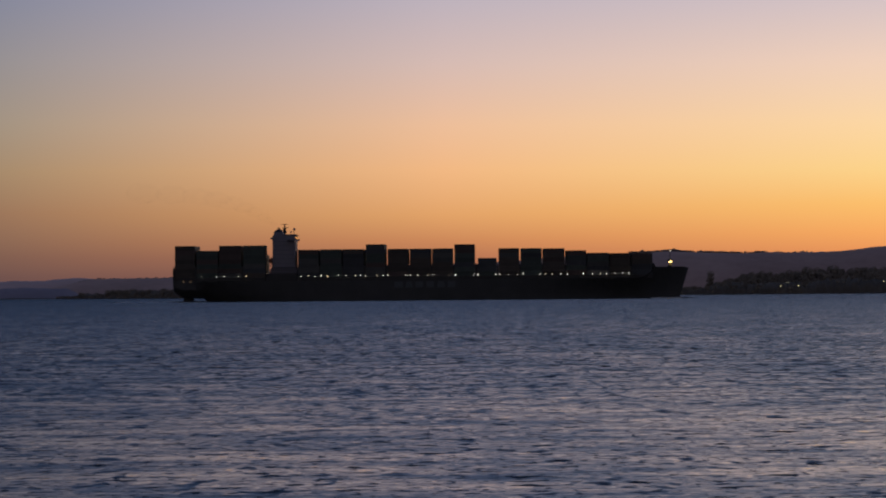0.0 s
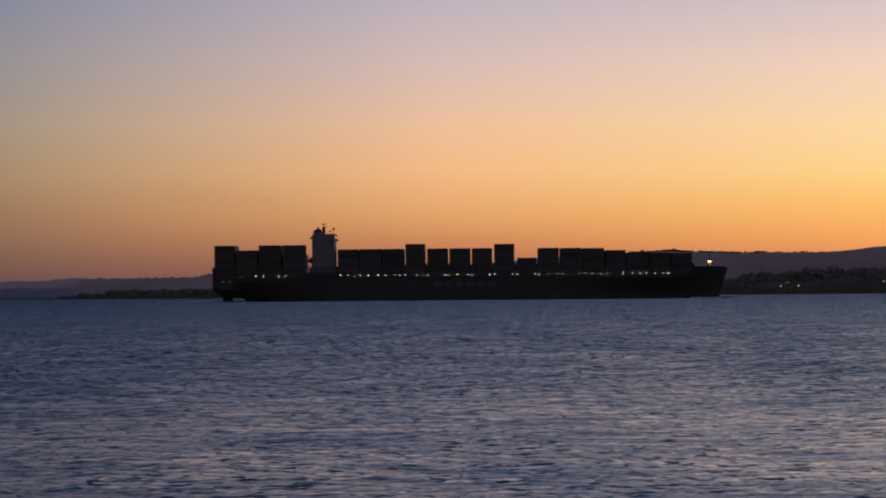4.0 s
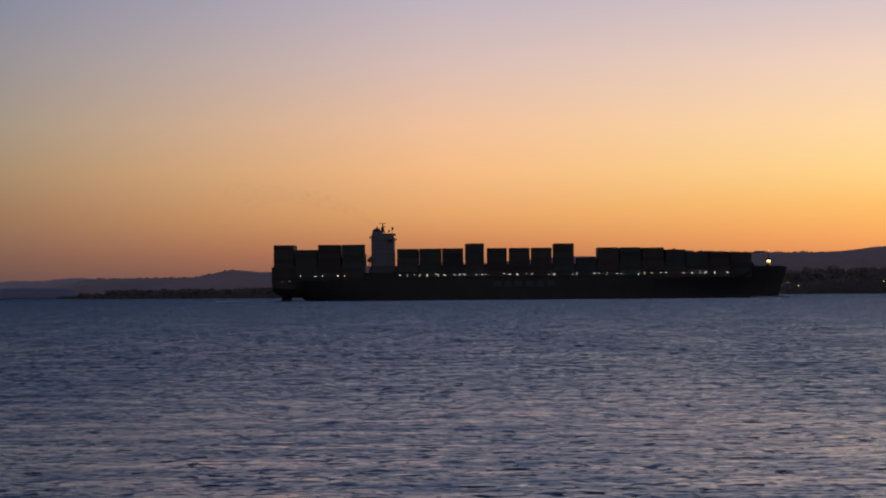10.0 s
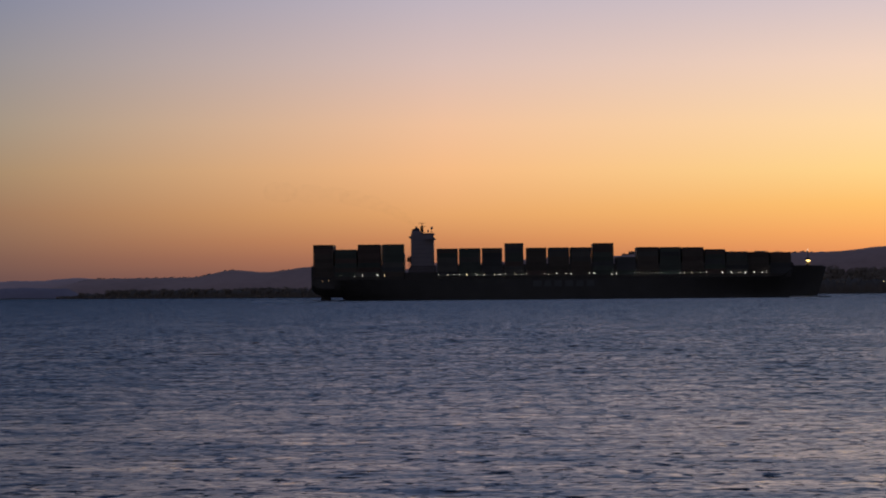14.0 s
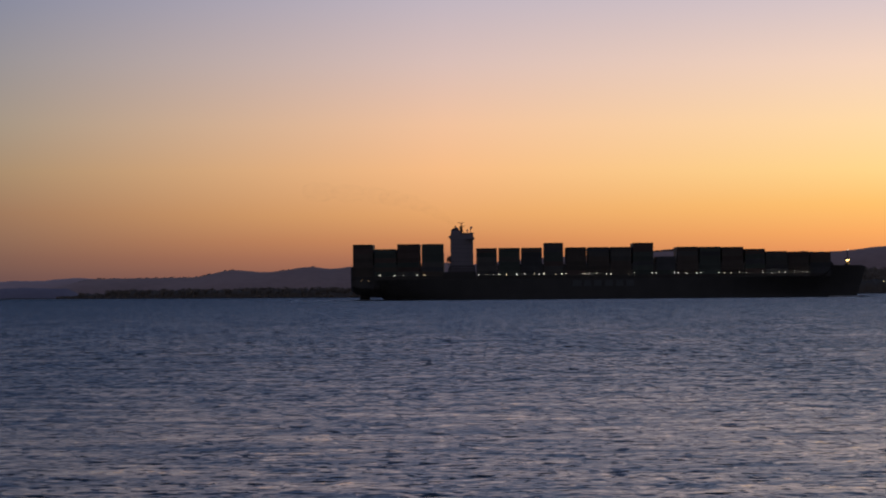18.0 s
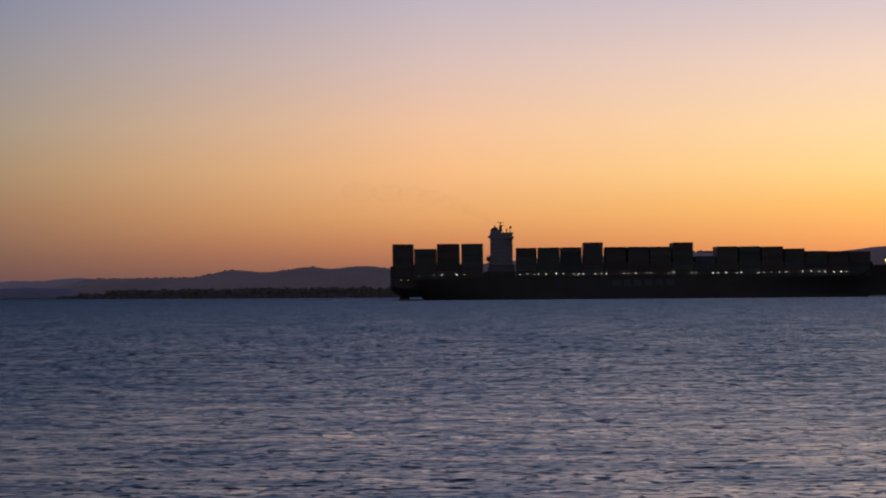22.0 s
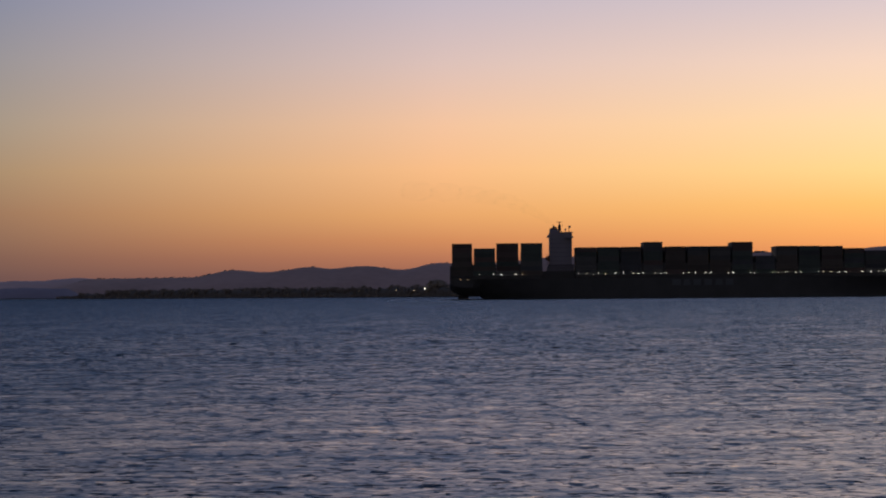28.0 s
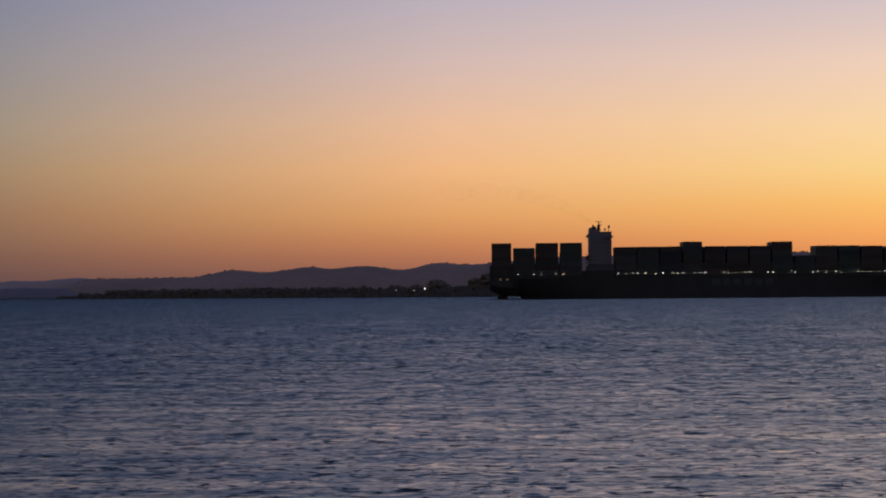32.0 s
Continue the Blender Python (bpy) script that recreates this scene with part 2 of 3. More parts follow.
def wave_sheet(name, seed, far, lean, steep, sink):
    """A sheet of wind waves: fine rows near the camera, coarser far off. Waves that its rows cannot carry give way to longer ones."""
    rng = np.random.default_rng(seed)
    d, rows = 52.0, [20.0, 45.0]
    while d < far:
        rows.append(d)
        d += 0.15 * max(1.0, d / 110) ** 1.25 if d < 3000 else d * 0.05
    rows = np.array(rows + [far])
    gap = np.gradient(rows)
    cols = np.concatenate((np.linspace(-3.0, -0.19, 10), np.linspace(-0.16, 0.16, 280), np.linspace(0.19, 3.0, 10)))
    y = np.repeat(rows[:, None], len(cols), 1)
    x = y * cols[None, :] + np.sign(cols)[None, :] * np.minimum(1, np.abs(cols) / 0.16)[None, :] * 9
    dx = np.gradient(x, axis=1)
    z, carried = np.zeros_like(x), np.zeros_like(x)
    n = 52
    for i in range(n):
        lam = 0.38 * (9 / 0.38) ** (i / (n - 1))
        th = radians(lean) + rng.normal(0, 1.15)
        kx, ky = math.sin(th) * 6.2832 / lam, math.cos(th) * 6.2832 / lam
        fade = np.clip(lam / (2.6 * gap[:, None] * abs(math.cos(th)) + 0.001) - 0.6, 0, 1) * np.clip(lam / (2.6 * dx * max(0.1, abs(math.sin(th)))) - 0.6, 0, 1)
        weight = (1.0 if lam < 1.2 else (1.2 / lam) ** 1.2)
        z += weight * lam / 6.2832 * fade * np.sin(kx * x + ky * y + rng.uniform(0, 6.2832))
        carried += (weight * fade) ** 2
    # calmer in the lee of the beach, rougher out in the wind
    wind = 0.80 + 0.45 * np.clip((y - 130) / 150, 0, 1)
    z *= steep * wind * np.minimum(4.0, 1.0 / np.sqrt(carried * 0.5 + 1e-6))
    edge = np.clip((np.abs(cols) - 0.155) / 0.02, 0, 1)[None, :]
    z = z * (1 - edge) - sink
    if sink:
        z -= 0.8 * np.clip((y - 0.8 * far) / (0.2 * far), 0, 1) + edge * 0.8
    nr, nc = x.shape
    co = np.stack((x, y, z), -1).reshape(-1, 3)
    idx = np.arange(nr * nc).reshape(nr, nc)
    quads = np.stack((idx[:-1, :-1], idx[:-1, 1:], idx[1:, 1:], idx[1:, :-1]), -1).reshape(-1, 4)
    me = bpy.data.meshes.new(name)
    me.vertices.add(len(co))
    me.vertices.foreach_set("co", co.ravel().astype(np.float32))
    me.loops.add(quads.size)
    me.loops.foreach_set("vertex_index", quads.ravel().astype(np.int32))
    me.polygons.add(len(quads))
    me.polygons.foreach_set("loop_start", np.arange(0, quads.size, 4, dtype=np.int32))
    me.update(calc_edges=True)
    me.validate()
    me.shade_smooth()
    me.materials.append(WATER)
    return new(name, me)


water = tagged(wave_sheet("water", 3, 4990, 8, 0.022, 0.0), "choppy dusk-blue bay water reaching the far shore", "water", kind="structure")
water_swell = tagged(wave_sheet("water_crossing_waves", 8, 280, -14, 0.022, 0.002), "crossing wind waves on the bay water", "water", kind="structure")

# ---- land ----
# the far shore: bearing (x over y) and distance of its waterline
SHORE = [(-1.0, 4480), (-0.20, 4460), (-0.134, 4440), (-0.116, 4420), (-0.112, 4300), (-0.06, 3640), (0.0, 3200), (0.02, 3150), (0.045, 3250), (0.072, 3330), (0.09, 3330), (0.13, 3250), (0.20, 3200), (1.0, 3600)]


def shore_distance(b):
    return float(np.interp(b, [s[0] for s in SHORE], [s[1] for s in SHORE]))


def knoll(b, d):
    """Height of the low wooded rise on the right-hand shore, and of the flat land elsewhere."""
    k = 15.5 * math.exp(-((b - 0.125) / 0.03) ** 2) + 8.5 * math.exp(-((b - 0.092) / 0.016) ** 2) + 2.5 * math.exp(-((b - 0.012) / 0.012) ** 2)
    return k * min(1.0, max(0.0, (d - shore_distance(b)) / 180))


def land_height(b, d):
    s = shore_distance(b)
    return -3 + 4.2 * min(1, max(0, (d - s + 12) / 22)) + knoll(b, d) + 1.2 * noise.noise((b * 160, d * 0.012, 0.3)) * min(1, max(0, (d - s) / 60))


def make_land():
    bearings = sorted(set([round(-1 + i * 0.05, 3) for i in range(41)] + [round(-0.2 + i * 0.002, 3) for i in range(201)]))
    steps = [-30, -12, -4, 2, 10, 40, 90, 160, 260, 400, 700, 1300]
    s = Shape()
    for b in bearings:
        e = shore_distance(b)
        for k in steps:
            d = min(e + k, 4980 if k < 1300 else 4990)
            s.v.append((b * d, d, land_height(b, d)))
    n = len(steps)
    for i in range(len(bearings) - 1):
        for j in range(n - 1):
            s.f.append((i * n + j, (i + 1) * n + j, (i + 1) * n + j + 1, i * n + j + 1))
    return tagged(new("ground", s.mesh("ground", LAND, True)), "low dark grassy far shore of the bay", "shore", kind="structure")


make_land()


def ridge(name, bumps, base, y0, y1, x0, x1, mat, label, rough):
    """A range of hills: rounded rises (x, height, half-width) that lean into each other, with scrub on the crest."""
    s = Shape()
    xs = np.arange(x0, x1 + 1, 4.0)
    depth = 9
    for x in xs:
        h = crest(x, bumps, base, rough)
        for j in range(depth):
            t = j / (depth - 1)
            k = math.sin(t * math.pi / 2) ** 0.8
            s.v.append((x, y0 + (y1 - y0) * t, -2 + (h + 2) * k + (rough * 1.5 * noise.noise((x * 0.012, t * 5, 3)) * math.sin(t * math.pi))))
        s.v.append((x, y1 + 60, -2))
    n = depth + 1
    for i in range(len(xs) - 1):
        for j in range(n - 1):
            s.f.append((i * n + j, (i + 1) * n + j, (i + 1) * n + j + 1, i * n + j + 1))
    return tagged(new(name, s.mesh(name, mat, True)), label, "hill", kind="structure")


HILLS = [(-305, 7.0, 32), (-195, 8.0, 34), (-118, 6.0, 44), (-266, 5.0, 38), (-150, 2.4, 70), (150, 3.6, 60), (-5, 4.5, 26), (316, 5.0, 60), (630, 6.5, 60), (760, 5, 90), (-66, -2.2, 22), (-254, -1.6, 13), (-158, -1.0, 14), (-22, 1.0, 16)]


def hill_base(x):
    return 27 + 31 / (1 + math.exp(-(x - 20) / 130.0)) if x > -495 else 27 - min(24, (-495 - x) * 0.2)


def crest(x, bumps, base, rough):
    h = base(x) + sum(a * math.exp(-((x - c) / w) ** 2) for c, a, w in bumps)
    return h + rough * (noise.noise((x * 0.02, 1.7, 0)) + 0.6 * noise.noise((x * 0.07, 4.1, 0)) + 0.4 * max(0, noise.noise((x * 0.16, 9.3, 0))))


ridge("hills", HILLS, hill_base, 4560, 4750, -900, 1400, HILL, "rolling hills across the bay at dusk, purple-grey haze painted into their colour", 1.3)
ridge("far_hills", [(-532, 6.0, 40), (-625, 1.8, 40)], lambda x: 24.0, 4820, 4880, -2500, -300, HILL_FAR, "far hill ridge beyond the bay, paler haze painted into its colour", 1.2)
ridge("low_headland", [(-560, 1.2, 25), (-640, 0.8, 20)], lambda x: -2 + 16 * min(1.0, max(0.0, (-484 - x) / 24)) ** 0.6, 4474, 4540, -2500, -482, HEADLAND, "low headland on the far side of the bay, tinted blue-grey for haze", 0.9)
shore_behind = Shape()
for i in range(33):
    for j, (y, z) in enumerate(((-400, 6.0), (-60, 3.6), (-3, 2.95), (6, 2.7), (26, 0.2), (60, -2.0))):
        shore_behind.v.append(((i - 16) * 40, y, z))
shore_behind.f = [(i * 6 + j, (i + 1) * 6 + j, (i + 1) * 6 + j + 1, i * 6 + j + 1) for i in range(32) for j in range(5)]
tagged(new("ground_near_shore", shore_behind.mesh("ground_near_shore", BEACH, True)), "plain sand and pebble beach below the viewpoint", "beach", kind="structure")

# ---- container ship ----
DECK = 12.4       # lengths run from the stern forward


def half_deck(l):
    if l < 8:
        return 17.5 + 2.5 * (l / 8) ** 0.5
    return 20.0 if l < 235 else max(0.25, 20.0 * (1 - min(1.0, (l - 235) / 71.0) ** 2.8))


def half_water(l):
    a = min(1.0, max(0.02, (l - 14) / 50)) ** 0.45
    b = 1.0 if l < 200 else max(0.012, 1 - ((l - 200) / 106.0) ** 1.7)
    return 20.0 * a * b


def keel(l):
    """Lower edge of the shell: the counter stands clear of the water at the stern."""
    if l < 6:
        return 6.2 - 3.8 * (l / 6) ** 0.7
    if l < 17:
        return 2.4 - 0.4 * (l - 6) / 11
    return max(-4.0, 2.0 - (l - 17) * 1.2)


def deck_height(l):
    return DECK + 5.9 * min(1.0, max(0.0, (l - 279) / 7.0)) ** 1.2


def hull_shape():
    s = Shape()
    ls = [0, 1, 2.5, 4.5, 6, 9, 13, 17, 19, 22, 30, 45, 70, 100, 150, 200, 225, 240, 252, 262, 270, 277, 281, 284, 287, 290, 294, 298, 301, 303.5, 305.2, 306]
    nz = 9
    rings = []
    for l in ls:
        zk, zd = keel(l), deck_height(l)
        ring = []
        for side in (-1, 1):
            pts = []
            for i in range(nz):
                t = i / (nz - 1)
                z = zk + (zd - zk) * t
                k = min(1.0, max(0.0, z / zd))
                y = half_water(l) + (half_deck(l) - half_water(l)) * k ** (1.6 if l > 150 else 0.6)
                if l < 17:
                    y = half_deck(l) * (0.72 + 0.28 * min(1, t * 2.2))
                x = l - 0.8 * max(0.0, 1 - l / 9) if l < 255 else 255 + (l - 255) * (46.6 + 5.6 * z / 18.3) / 51.0 if z > 0 else 255 + (l - 255) * 46.0 / 51 if l > 255 else l
                pts.append((x, side * y, z))
            ring += pts if side < 0 else pts[::-1]
        rings.append(ring)
    m = 2 * nz
    for r in rings:
        s.v += r
    for i in range(len(rings) - 1):
        for j in range(m):
            a, b = i * m + j, i * m + (j + 1) % m
            s.f.append((a, a + m, b + m, b))
    s.f.append(tuple(range(m)))
    s.f.append(tuple(reversed(range((len(rings) - 1) * m, len(rings) * m))))
    return s


ship = thing("container_ship", (0, 0, 0), "long dark container ship under way, stacked with containers, lamps lit", "ship")
hull = part("hull", hull_shape(), HULL, ship, "dark-painted steel hull with pale lettering amidships", smooth=True)
hull.data.set_sharp_from_angle(angle=radians(35))

# six plain blocks in place of the pale lettering on the side
for i, (w, lean) in enumerate(((5.2, 0.0), (4.8, 0.9), (4.4, -0.6), (4.6, 0.0), (4.8, 0.5), (4.6, 0.0))):
    x = 131.2 + i * 6.35
    part("letter_block", Shape().prism([(x, 7.6), (x + w, 7.6), (x + w - max(0.0, lean), 11.2), (x + max(0.0, lean) + min(0.0, lean) * 0.3, 11.2)], -20.06, -19.9), LETTER, hull, "pale painted block on the hull side")

part("rudder", Shape().prism([(3.6, -4), (10.2, -4), (10.0, 2.4), (4.2, 2.5), (3.7, 1.2)], -0.5, 0.5), HULL, ship, "dark rudder standing partly out of the water")
part("bulbous_bow", Shape().blob((302.0, 0, -0.4), 9.5, 2.6, 1.25, random.Random(4), 0.03, 8, 14), HULL, ship, "dark bulb of the bow breaking the surface", smooth=True)
for sd in (-1, 1):
    bul = Shape()
    for l0, l1 in ((286.5, 290), (290, 294), (294, 298), (298, 301), (301, 303.5), (303.5, 305.2)):
        a, b = half_deck(l0) * sd, half_deck(l1) * sd
        n = len(bul.v)
        bul.v += [(l0, a, 18.0), (l1, b, 18.0), (l1 + 0.2, b * 1.02, 18.9), (l0 + 0.2, a * 1.02, 18.9), (l0, a * 0.98, 18.0), (l1, b * 0.98, 18.0), (l1 + 0.2, b, 18.9), (l0 + 0.2, a, 18.9)]
        bul.f += [(n, n + 1, n + 2, n + 3), (n + 7, n + 6, n + 5, n + 4), (n + 3, n + 2, n + 6, n + 7), (n, n + 3, n + 7, n + 4), (n + 1, n + 5, n + 6, n + 2)]
    part("bow_bulwark", bul, HULL, ship)
part("breakwater", Shape().prism([(285.4, 17.5), (287.8, 17.5), (286.0, 21.0), (285.4, 21.0)], -10, 10), STEEL, ship)
for y in (-3.2, 3.2):
    part("anchor_windlass", Shape().box(294.0, 297.0, y - 1.2, y + 1.2, 18.2, 19.0).tube((295.5, y - 1.4, 19.2), (295.5, y + 1.4, 19.2), 0.7), STEEL, ship)

# foremast with its lamps
fm = part("foremast", Shape().tube((296.2, 0, 18.0), (296.2, 0, 28.0), 0.32, 0.16).box(295.4, 297.0, -1.5, 1.5, 22.6, 22.9).box(295.9, 296.5, -1.0, 1.0, 27.0, 27.15).tube((294.8, 0, 18.2), (296.2, 0, 24.5), 0.12).tube((297.4, 0, 18.2), (296.2, 0, 24.5), 0.12), STEEL, ship)
part("foremast_lamp", Shape().tube((295.2, -1.2, 21.8), (297.2, -1.2, 21.8), 0.42, 0.42), LAMP_BOW, fm, "bright golden floodlamp on the foremast")
part("lamp_hood", Shape().prism([(294.3, 22.25), (297.9, 22.25), (297.3, 23.3), (294.9, 23.3)], -1.9, -0.5), STEEL, fm, "dark hood over the foremast lamps")
part("lit_bulkhead", Shape().box(295.2, 297.2, -0.7, -0.45, 18.4, 20.9), BUFF, fm, "low buff-painted bulkhead under the foremast lamp")
part("masthead_lamp", Shape().tube((296.2, -0.3, 28.0), (296.2, -0.3, 28.5), 0.26, 0.24), LAMP_DIM, fm, "small white masthead lamp")

# container bays: start and end along the ship, top height, tiers, rows across
BAYS = [(0.5, 12.3, 33.4, 7, 15), (13.5, 26.2, 30.5, 6, 16), (27.0, 40.1, 33.4, 7, 16), (41.5, 54.3, 33.4, 7, 16),
        (74.0, 86.2, 30.6, 6, 16), (87.2, 99.9, 30.7, 6, 16), (100.8, 113.0, 30.7, 6, 16), (114.4, 125.6, 33.5, 7, 16),
        (127.3, 139.3, 30.7, 6, 16), (140.5, 152.8, 30.7, 6, 16), (153.8, 165.9, 30.7, 6, 16), (167.1, 179.1, 33.1, 7, 16),
        (181.0, 192.1, 24.8, 4, 16), (193.3, 205.6, 30.5, 6, 16), (206.6, 218.9, 30.4, 6, 16), (219.9, 232.5, 30.2, 6, 16),
        (233.6, 245.4, 28.9, 5, 15), (246.0, 258.8, 27.4, 5, 15), (259.4, 271.6, 27.1, 4, 13), (272.6, 285.0, 26.9, 4, 10)]
HATCH = 14.3
pick = random.Random(5)


def container_shape(x0, x1, y0, y1, z0, z1):
    """A box with corner posts and rails standing proud of its ribbed side."""
    s = Shape().box(x0 + 0.08, x1 - 0.08, y0 + 0.06, y1 - 0.06, z0 + 0.08, z1 - 0.05)
    for a, b in ((x0, x0 + 0.18), (x1 - 0.18, x1)):
        s.box(a, b, y0, y0 + 0.16, z0, z1).box(a, b, y1 - 0.16, y1, z0, z1)
    for z, e in ((z0, z0 + 0.16), (z1 - 0.12, z1)):
        s.box(x0 + 0.18, x1 - 0.18, y0 + 0.01, y0 + 0.12, z, e)
    k = x0 + 0.7
    while k < x1 - 0.6:
        s.box(k, k + 0.35, y0 + 0.025, y0 + 0.07, z0 + 0.17, z1 - 0.13)
        k += 1.4
    return s


for x0, x1, top, tiers, rows in BAYS:
    bay = part("hatch_cover", Shape().box(x0 - 0.1, x1 + 0.1, -rows * 1.25, rows * 1.25, DECK - 0.2, HATCH - 0.02), STEEL, ship, "steel hatch cover with a bay of stacked containers")
    h = (top - HATCH) / tiers
    hue = pick.randrange(5)
    inner, paint = Shape(), []
    for r in range(rows):
        y = -rows * 1.25 + 2.5 * r + 0.03
        # the bay abaft the deckhouse is stacked lower on its far side
        for t in range(tiers - 2 if x0 == 41.5 and r > 7 else tiers):
            c = hue if pick.random() < 0.5 else pick.randrange(5)
            z = HATCH + h * t
            if r == 0:
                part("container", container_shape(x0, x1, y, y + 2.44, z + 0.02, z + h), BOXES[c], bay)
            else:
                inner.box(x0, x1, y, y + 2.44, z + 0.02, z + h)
                paint += [c] * 6
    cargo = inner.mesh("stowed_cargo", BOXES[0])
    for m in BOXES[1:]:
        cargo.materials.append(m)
    cargo.polygons.foreach_set("material_index", paint)
    tagged(part("stowed_cargo", cargo, None, bay), kind="stuff")


# lashing bridges between the bays
def lashing_bridge(x, w, top, y):
    s = Shape()
    for k in range(9):
        yy = -y + 2 * y * k / 8
        s.box(x - w / 2, x + w / 2, yy - 0.25, yy + 0.25, DECK - 0.3, top)
    for z in (DECK + 2.6, DECK + 5.4, top - 0.3):
        s.box(x - w / 2, x + w / 2, -y, y, z, z + 0.3)
    for sd in (-1, 1):
        for z in (0.55, 1.1):
            s.box(x - w / 2, x + w / 2, sd * y - 0.05, sd * y + 0.05, top + z - 0.05, top + z + 0.05)
    s.box(x - w / 2, x + w / 2, -y, y, DECK - 0.3, top - 4.5)
    return s


bridges = []
gaps = [(-0.1, 1.5)] + [((a[1] + b[0]) / 2, b[0] - a[1]) for a, b in zip(BAYS, BAYS[1:])]
for i, (x, w) in enumerate(gaps):
    if w > 5:
        continue
    y = 19.6 if x < 230 else min(19.6, half_deck(x) - 0.8)
    bridges.append((x, y, part("lashing_bridge", lashing_bridge(x, max(0.7, w * 0.86), 20.2 if i == 0 else 21.0 if x < 235 else 19.5, y), STEEL, ship)))


def deck_lamp(x, z, mat, r, label):
    y = 20.05 if x < 235 else max(half_deck(x), 16.4 if x > 259 else 18.9) + 0.05
    return Shape().tube((x, -y - 0.1, z), (x, -y - 0.45, z - 0.05), r, r * 0.85, 8).box(x - 0.06, x + 0.06, -y - 0.1, -y + 0.35, z - 0.06, z + 0.06), mat, label


LIT = [16.5, 25.3, 29.9, 38.6, 75.7, 84.3, 87.4, 97.8, 102.4, 111.2, 114.1, 124.7, 127.5, 138.0, 140.8, 145.2, 151.1, 154.0, 164.4, 167.5, 178.1, 180.8, 191.2, 194.0, 198.7, 204.6, 207.6, 217.9, 230.4, 234.1, 243.8, 249.2, 257.3, 262.6, 267.2, 270.4]
FAINT = [80.3, 108.2, 121.0, 221.0, 225.3, 253.7]
for x in LIT + [43.0, 91.8]:
    s, m, lab = deck_lamp(x, 15.0, LAMP_AMBER if x in (43.0, 91.8) else LAMP, pick.uniform(0.13, 0.21), "warm white deck lamp, lit")
    part("deck_lamp", s, m, hull, lab)
for x in FAINT:
    s, m, lab = deck_lamp(x, 15.0, LAMP_DIM, 0.24, "faint deck lamp")
    part("deck_lamp", s, m, hull, lab)
for x in (5.6, 9.8):
    part("deck_lamp", Shape().tube((x, -19.6, 12.0), (x, -20.4, 11.95), 0.26, 0.22), LAMP_STERN, hull, "faint mooring deck lamp")

# deckhouse
H0, H1 = 58.6, 72.0
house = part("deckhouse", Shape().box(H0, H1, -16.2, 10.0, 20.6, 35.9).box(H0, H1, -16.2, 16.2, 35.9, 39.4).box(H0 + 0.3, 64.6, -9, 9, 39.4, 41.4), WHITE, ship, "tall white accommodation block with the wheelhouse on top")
for lev in range(6):
    z = 21.4 + lev * 2.6
    part("deck_edge", Shape().box(H0 - 0.12, H1 + 0.12, -16.35, -16.2, z - 0.15, z + 0.05), WHITE, house)
    for k in range(7):
        x = H0 + 1.2 + k * 1.75
        part("porthole_window", Shape().box(x, x + 0.5, -16.24, -16.16, z + 1.1, z + 1.6), PORT, house)
part("wheelhouse_windows", Shape().box(H1 - 0.02, H1 + 0.1, -15, 15, 37.4, 38.7), GLASS, house, "dark wheelhouse window band")
part("wheelhouse_roof", Shape().box(H0 + 5.6, H1 + 0.5, -16.6, 16.6, 39.6, 39.95), WHITE, house)
for sd in (-1, 1):
    w = part("bridge_wing", Shape().box(H1 - 4.4, H1 + 0.7, min(sd * 16.2, sd * 20), max(sd * 16.2, sd * 20), 36.3, 37.4).box(H1 - 1.2, H1 - 0.6, min(sd * 16.2, sd * 18), max(sd * 16.2, sd * 18), 35.5, 36.3), WHITE, house)
    part("aft_platform", Shape().box(H0 - 1.1, H0 + 1.0, min(sd * 14, sd * 16.6), max(sd * 14, sd * 16.6), 37.0, 38.2), WHITE, house)
fun = part("funnel", Shape().prism([(H0 + 0.2, 41.0), (64.0, 41.0), (63.2, 43.0), (61.6, 43.6), (H0 + 0.4, 42.2)], -4, 4), FUNNEL, ship, "dark funnel casing with a sloping top")
for y in (-2, 0, 2):
    part("exhaust_pipe", Shape().tube((61.8, y, 43.2), (61.2, y, 44.3), 0.4, 0.4), STEEL, fun)
mast = part("radar_mast", Shape().tube((64.9, 0, 39.9), (64.9, 0, 46.1), 0.5, 0.3).box(63.9, 65.9, -2.4, 2.4, 43.3, 43.6).box(64.0, 65.7, -0.6, 0.6, 41.0, 44.2).tube((66.4, 0, 39.9), (65.0, 0, 44.0), 0.16).tube((65.0, -2.2, 43.5), (65.0, -2.2, 46.0), 0.1), STEEL, ship)
part("radar_scanner", Shape().box(63.0, 66.7, -0.2, 0.2, 46.1, 46.4), STEEL, mast)
part("radar_scanner", Shape().box(65.2, 67.2, -0.6, -0.2, 44.2, 44.5), STEEL, mast)
aer = part("aerial_mast", Shape().tube((70.6, -3, 39.9), (70.6, -3, 43.9), 0.22, 0.12).box(70.0, 71.2, -3.5, -2.5, 42.6, 42.8), STEEL, ship)
part("satellite_dome", Shape().blob((70.9, -3.0, 43.2), 0.75, 0.75, 0.85, random.Random(2), 0.02, 6, 10), WHITE, aer)
part("satellite_dome", Shape().tube((68.6, 2, 39.9), (68.6, 2, 41.2), 0.15).blob((68.6, 2, 41.7), 0.6, 0.6, 0.65, random.Random(2), 0.02, 6, 10), WHITE, aer)
part("deckhouse_base", Shape().box(54.6, 73.6, -18.6, 18.6, DECK - 0.2, 16.6), STEEL, ship, "dark lower deckhouse between the bays")
